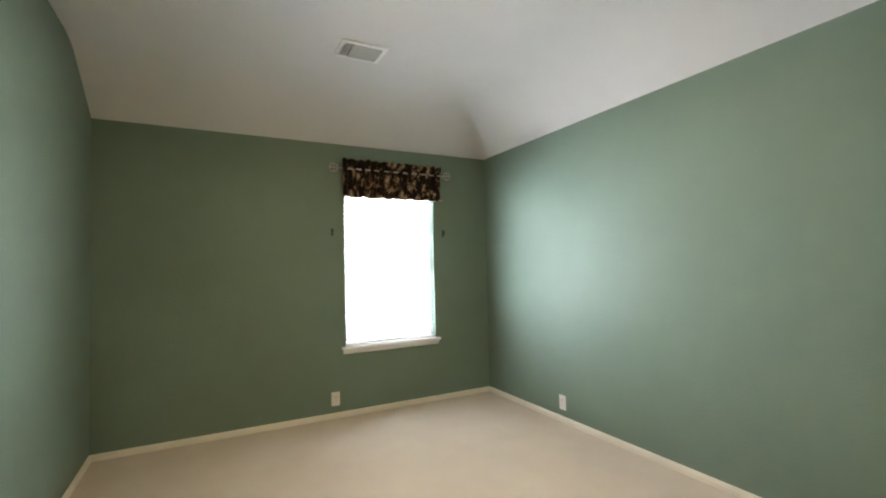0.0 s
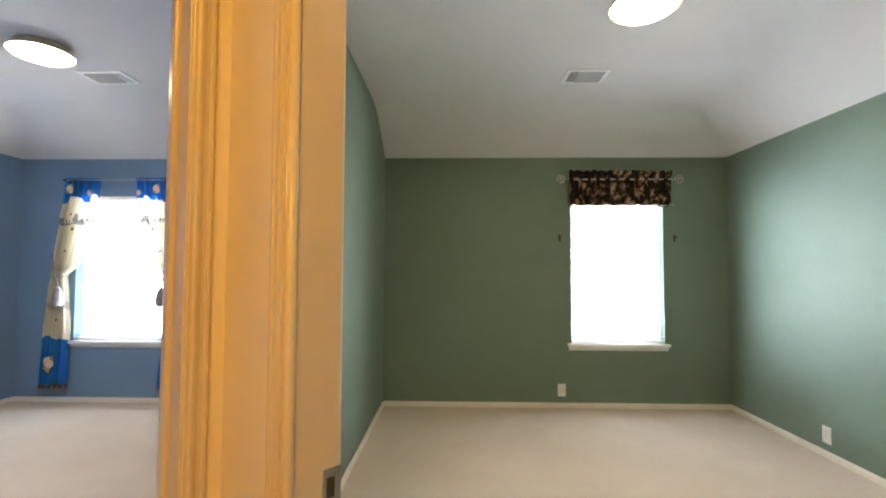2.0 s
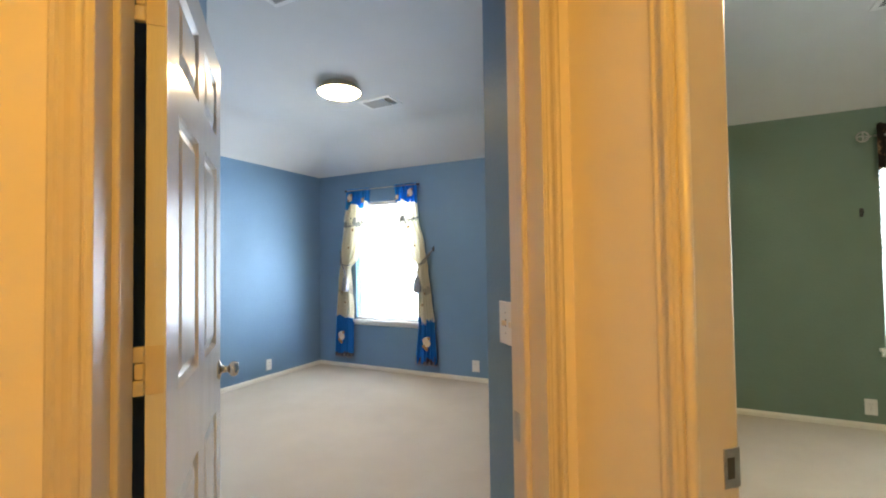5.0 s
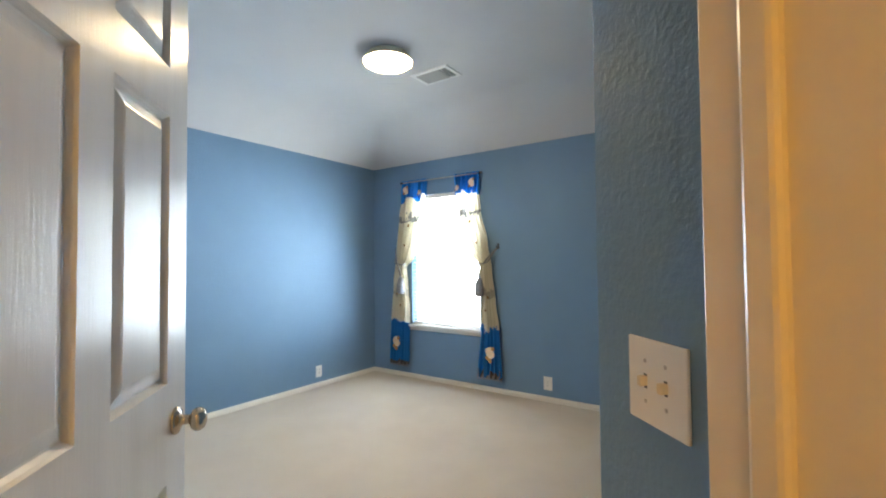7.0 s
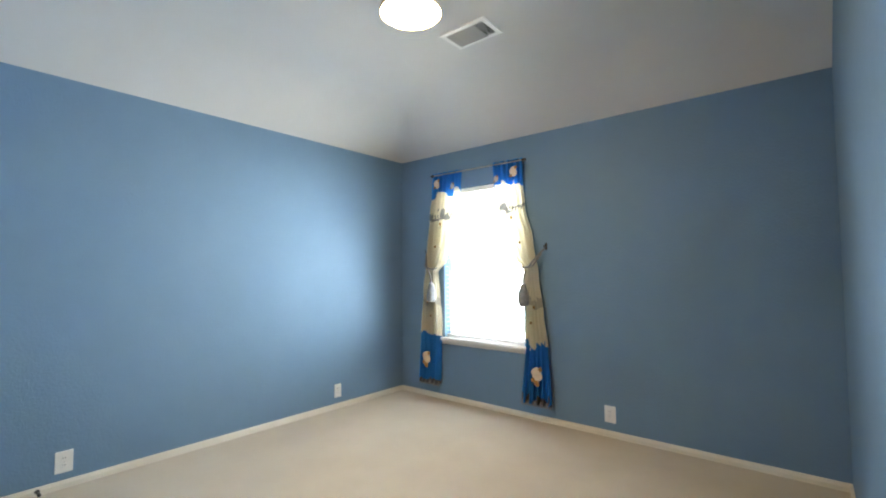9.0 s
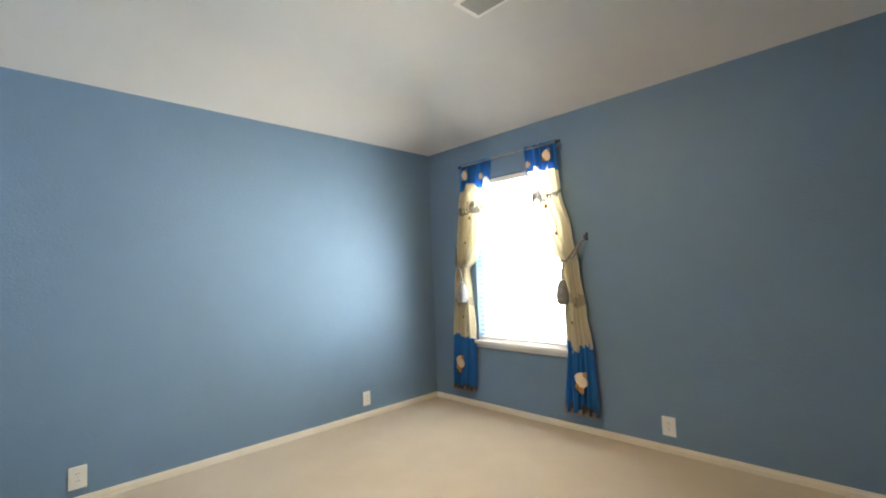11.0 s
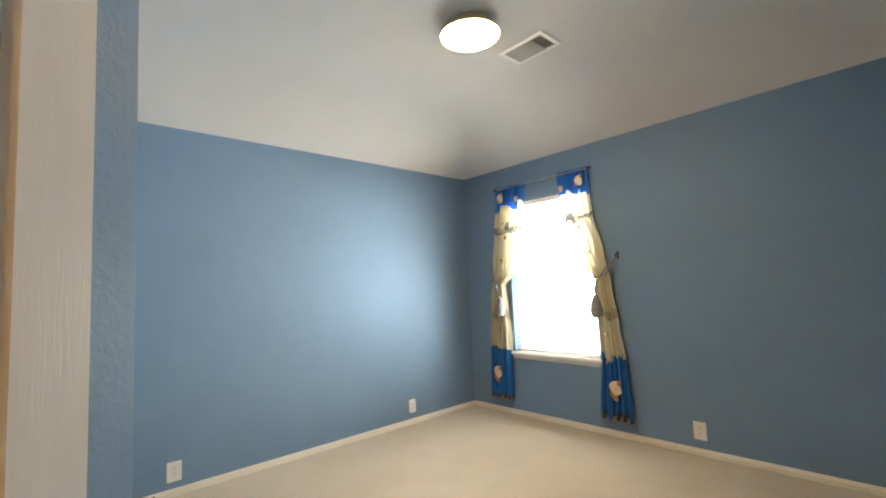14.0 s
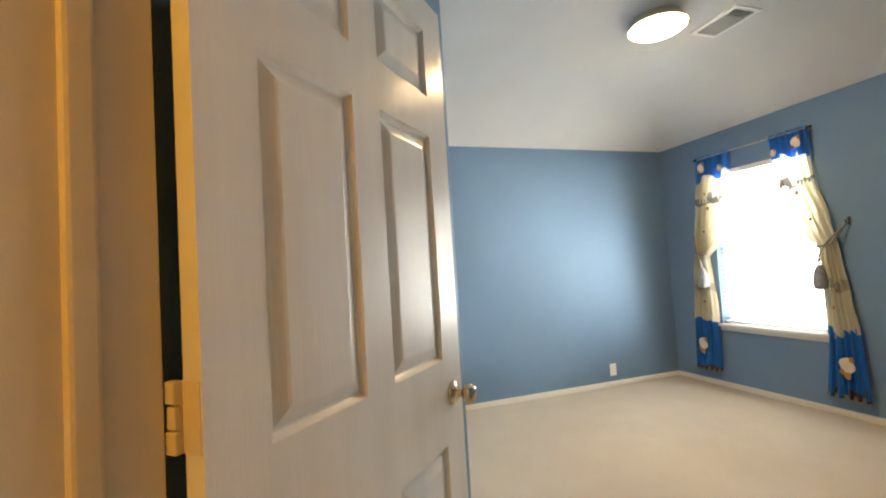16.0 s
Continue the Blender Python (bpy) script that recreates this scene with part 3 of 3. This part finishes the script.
def pleated_sheet(rows, columns, edge, depth, folds, base, thick=0.003):
    """Cloth: edge(s) gives x at both sides for height fraction s; folds run down it."""
    bm = bmesh.new()
    v = []
    for j in range(rows + 1):
        s = j / rows
        x0, x1, z, amp = edge(s)
        line = []
        for i in range(columns + 1):
            k = i / columns
            wave = math.sin(2 * math.pi * folds * k + 0.7 * math.sin(5 * k)) + 0.35 * math.sin(2 * math.pi * folds * 2.3 * k + 1.0 + 2 * s)
            line.append(bm.verts.new((x0 + (x1 - x0) * k, base - depth * amp * (0.5 + 0.5 * wave), z(k) if callable(z) else z)))
        v.append(line)
    for j in range(rows):
        for i in range(columns):
            bm.faces.new((v[j][i], v[j][i + 1], v[j + 1][i + 1], v[j + 1][i]))
    return bm


def cloth_part(name, bm, material, parent, label=""):
    ob = part(name, bm, material, parent, label, True)
    mod = ob.modifiers.new("thickness", "SOLIDIFY")
    mod.thickness = 0.002
    return ob


RODZ = 2.207
rod = thing("curtain_rod", pose(1.842, G_N, RODZ), "pewter curtain rod with round open finials", "curtain rod")
part("rod", tube([(-0.50, -0.085, 0), (0.50, -0.085, 0)], 0.008, 12), STEEL, rod)
for s in (-1, 1):
    part("bracket", tube([(s * 0.535, 0.0, -0.012), (s * 0.53, -0.05, -0.005), (s * 0.515, -0.085, 0)], 0.006), STEEL, rod)
    ring = [(s * 0.565 + 0.036 * math.cos(a), -0.085, 0.036 * math.sin(a)) for a in [2 * math.pi * k / 24 for k in range(25)]]
    part("finial", tube(ring, 0.006), STEEL, rod)
    part("finial_cross", tube([(s * 0.53, -0.085, 0), (s * 0.565, -0.088, 0.006), (s * 0.601, -0.085, 0)], 0.005), STEEL, rod)
    part("finial_cross", tube([(s * 0.565, -0.085, -0.036), (s * 0.562, -0.088, 0.0), (s * 0.565, -0.085, 0.036)], 0.005), STEEL, rod)

val = thing("valance", pose(1.850, G_N, 0), "dark brown leaf-print gathered window valance", "valance")


def valance_edge(s):
    zb = lambda k: 2.272 - 0.328 * s + (0.006 * math.sin(40 * k) if s > 0.9 else 0) + (0.008 * math.sin(57 * k) if s < 0.05 else 0)
    return (-0.495, 0.485, zb, 0.55 + 0.45 * s)




def ruffle_edge(s):
    zt = lambda k: 2.290 - 0.045 * s + 0.006 * math.sin(83 * k) * (1 - s) + 0.004 * math.sin(31 * k)
    return (-0.498, 0.488, zt, 0.75)


cloth_part("header_ruffle", pleated_sheet(4, 160, ruffle_edge, 0.022, 17, -0.094), VALANCE, val)
part("hem_band", tube([(-0.49 + 0.0195 * i, -0.108 - 0.012 * math.sin(1.4 * i), 1.952 + 0.005 * math.sin(0.8 * i)) for i in range(51)], 0.0045, 6), MOTIF_LIGHT, val, "cream printed hem band")
cloth_part("gathered_cloth", pleated_sheet(14, 160, valance_edge, 0.045, 11, -0.075), VALANCE, val)
for x in (1.277, 2.393):
    hk = thing("holdback_hook", pose(x, G_N, 1.642), "small black iron curtain holdback hook", "hook", "holdback hooks")
    part("plate", box(-0.011, 0.011, -0.006, 0.0, -0.033, 0.033, 0.002), IRON, hk)
    part("peg", tube([(0, -0.004, -0.008), (0, -0.03, -0.012), (0, -0.042, 0.002), (0, -0.042, 0.020)], 0.005), IRON, hk)

# ---- curtains of the blue room ----
rod = thing("curtain_rod", pose(-3.14, B_N, 2.212), "thin grey metal curtain rod with dark ends", "curtain rod")
part("rod", tube([(-0.52, -0.075, 0), (0.50, -0.075, 0)], 0.007, 12), STEEL, rod)
for s in (-1, 1):
    part("bracket", tube([(s * 0.47, 0.0, -0.01), (s * 0.47, -0.04, -0.006), (s * 0.47, -0.075, 0)], 0.005), STEEL, rod)
    part("finial", lathe([(0.0, -0.012), (0.010, -0.008), (0.013, 0.004), (0.009, 0.018), (0.012, 0.026), (0.0, 0.036)], pose(s * 0.51, -0.075, 0, 0, s * 90, 0), 16), IRON, rod, "", True)


def spline(points, z):
    for (z0, a0), (z1, a1) in zip(points, points[1:]):
        if z0 >= z >= z1:
            k = (z0 - z) / (z0 - z1)
            k = k * k * (3 - 2 * k)
            return a0 + (a1 - a0) * k
    return points[-1][1]


def tied_curtain(inner, outer, tie_x, hook_x, label):
    c = thing("curtain", pose(0, B_N, 0), label, "curtain", "curtains at blue room window")

    def edge(s):
        z = 2.235 - 2.085 * s
        narrow = abs(spline(inner, z) - spline(outer, z))
        return (spline(outer, z), spline(inner, z), z, 0.55 + 0.5 * min(1.0, narrow / 0.3) * (0.6 + 0.4 * s))

    cloth_part("cloth", pleated_sheet(70, 60, edge, 0.05, 5, -0.035), CURTAIN, c)
    side = 1 if hook_x > tie_x else -1
    part("tie_rope", tube([(hook_x, -0.03, 1.44), (hook_x - side * 0.03, -0.07, 1.40), (tie_x + side * 0.02, -0.115, 1.30), (tie_x - side * 0.03, -0.125, 1.22), (tie_x - side * 0.04, -0.118, 1.14)], 0.008), CORD, c, "grey twisted rope tie-back")
    part("tie_rope", tube([(tie_x - side * 0.075, -0.04, 1.30), (tie_x - side * 0.06, -0.11, 1.275), (tie_x + side * 0.05, -0.11, 1.30), (hook_x - side * 0.02, -0.05, 1.40)], 0.007), CORD, c)
    tb = lathe([(0.0, 0.0), (0.018, -0.006), (0.028, -0.03), (0.040, -0.07), (0.046, -0.13), (0.044, -0.17), (0.030, -0.185), (0.0, -0.19)], pose(tie_x - side * 0.04, -0.118, 1.145), 18)
    for v in tb.verts:
        v.co += 0.006 * noise.noise_vector(v.co * 60)
    part("tassel", tb, TASSEL, c, "fluffy grey tassel", True)
    # printed motifs lie on the cloth
    mid = lambda z, k: spline(outer, z) + (spline(inner, z) - spline(outer, z)) * k
    for z, k, r, big in ((2.12, 0.24, 0.046, True), (2.08, 0.82, 0.030, True), (0.40, 0.42, 0.062, True), (0.33, 0.42, 0.030, False), (0.95, 0.4, 0.014, False), (0.82, 0.6, 0.014, False), (1.72, 0.5, 0.018, False), (1.50, 0.45, 0.014, False)):
        bm = bmesh.new()
        bmesh.ops.create_uvsphere(bm, u_segments=16, v_segments=8, radius=1.0, matrix=Matrix.Translation((mid(z, k), -0.092, z)) @ Matrix.Diagonal((r * 0.8, 0.004, r, 1)))
        for v in bm.verts:
            v.co.x += 0.12 * r * math.sin(70 * v.co.z)
        o = part("printed_motif", bm, MOTIF_LIGHT if big else MOTIF_BROWN, c, "", True)
        if big:
            for q in (-1, 1):
                bm = bmesh.new()
                bmesh.ops.create_uvsphere(bm, u_segments=10, v_segments=6, radius=1.0, matrix=Matrix.Translation((mid(z, k) + q * r * 0.55, -0.095, z + r * 0.75 * (1 if q > 0 else -1))) @ Matrix.Diagonal((r * 0.3, 0.003, r * 0.34, 1)))
                part("printed_patch", bm, MOTIF_BROWN, o, "", True)
    for i in range(9):
        k, z = 0.08 + 0.1 * i, 1.80 + 0.012 * math.sin(2.1 * i)
        x = mid(z, k)
        part("printed_bar", box(x - 0.006, x + 0.006, -0.0905, -0.088, z - 0.018, z + 0.010 + 0.008 * (i % 3), 0.001), PRINT_GREY, c)
    for i in range(44):
        z = 0.155
        x = spline(outer, z) + (spline(inner, z) - spline(outer, z)) * (i + 0.5) / 44
        part("fringe", tube([(x, -0.06, 0.175), (x + random.uniform(-0.006, 0.006), -0.062, 0.15), (x + random.uniform(-0.010, 0.010), -0.06, 0.128)], 0.0032, 5), CORD, c)
    hk = thing("holdback_hook", pose(hook_x, B_N, 1.46), "small black iron curtain holdback hook", "hook", "holdback hooks")
    part("plate", box(-0.010, 0.010, -0.006, 0.0, -0.03, 0.03, 0.002), IRON, hk)
    part("peg", tube([(0, -0.004, -0.015), (0, -0.03, -0.02), (0, -0.042, -0.008), (0, -0.042, 0.012)], 0.005), IRON, hk)


tied_curtain([(2.24, -2.965), (2.05, -2.95), (1.78, -2.90), (1.55, -2.82), (1.38, -2.74), (1.27, -2.655), (1.10, -2.645), (0.9, -2.643), (0.6, -2.65), (0.15, -2.69)],
             [(2.24, -2.64), (2.0, -2.635), (1.83, -2.62), (1.5, -2.546), (1.22, -2.503), (0.9, -2.463), (0.64, -2.428), (0.2, -2.405), (0.15, -2.405)],
             -2.58, -2.46, "cream and blue printed cotton curtain, tied back")
tied_curtain([(2.24, -3.32), (2.05, -3.335), (1.8, -3.378), (1.55, -3.44), (1.36, -3.518), (1.25, -3.625), (1.06, -3.605), (0.755, -3.58), (0.285, -3.592), (0.15, -3.60)],
             [(2.24, -3.664), (2.0, -3.68), (1.82, -3.708), (1.42, -3.754), (1.06, -3.804), (0.64, -3.836), (0.2, -3.856), (0.15, -3.856)],
             -3.69, -3.79, "cream and blue printed cotton curtain, tied back")
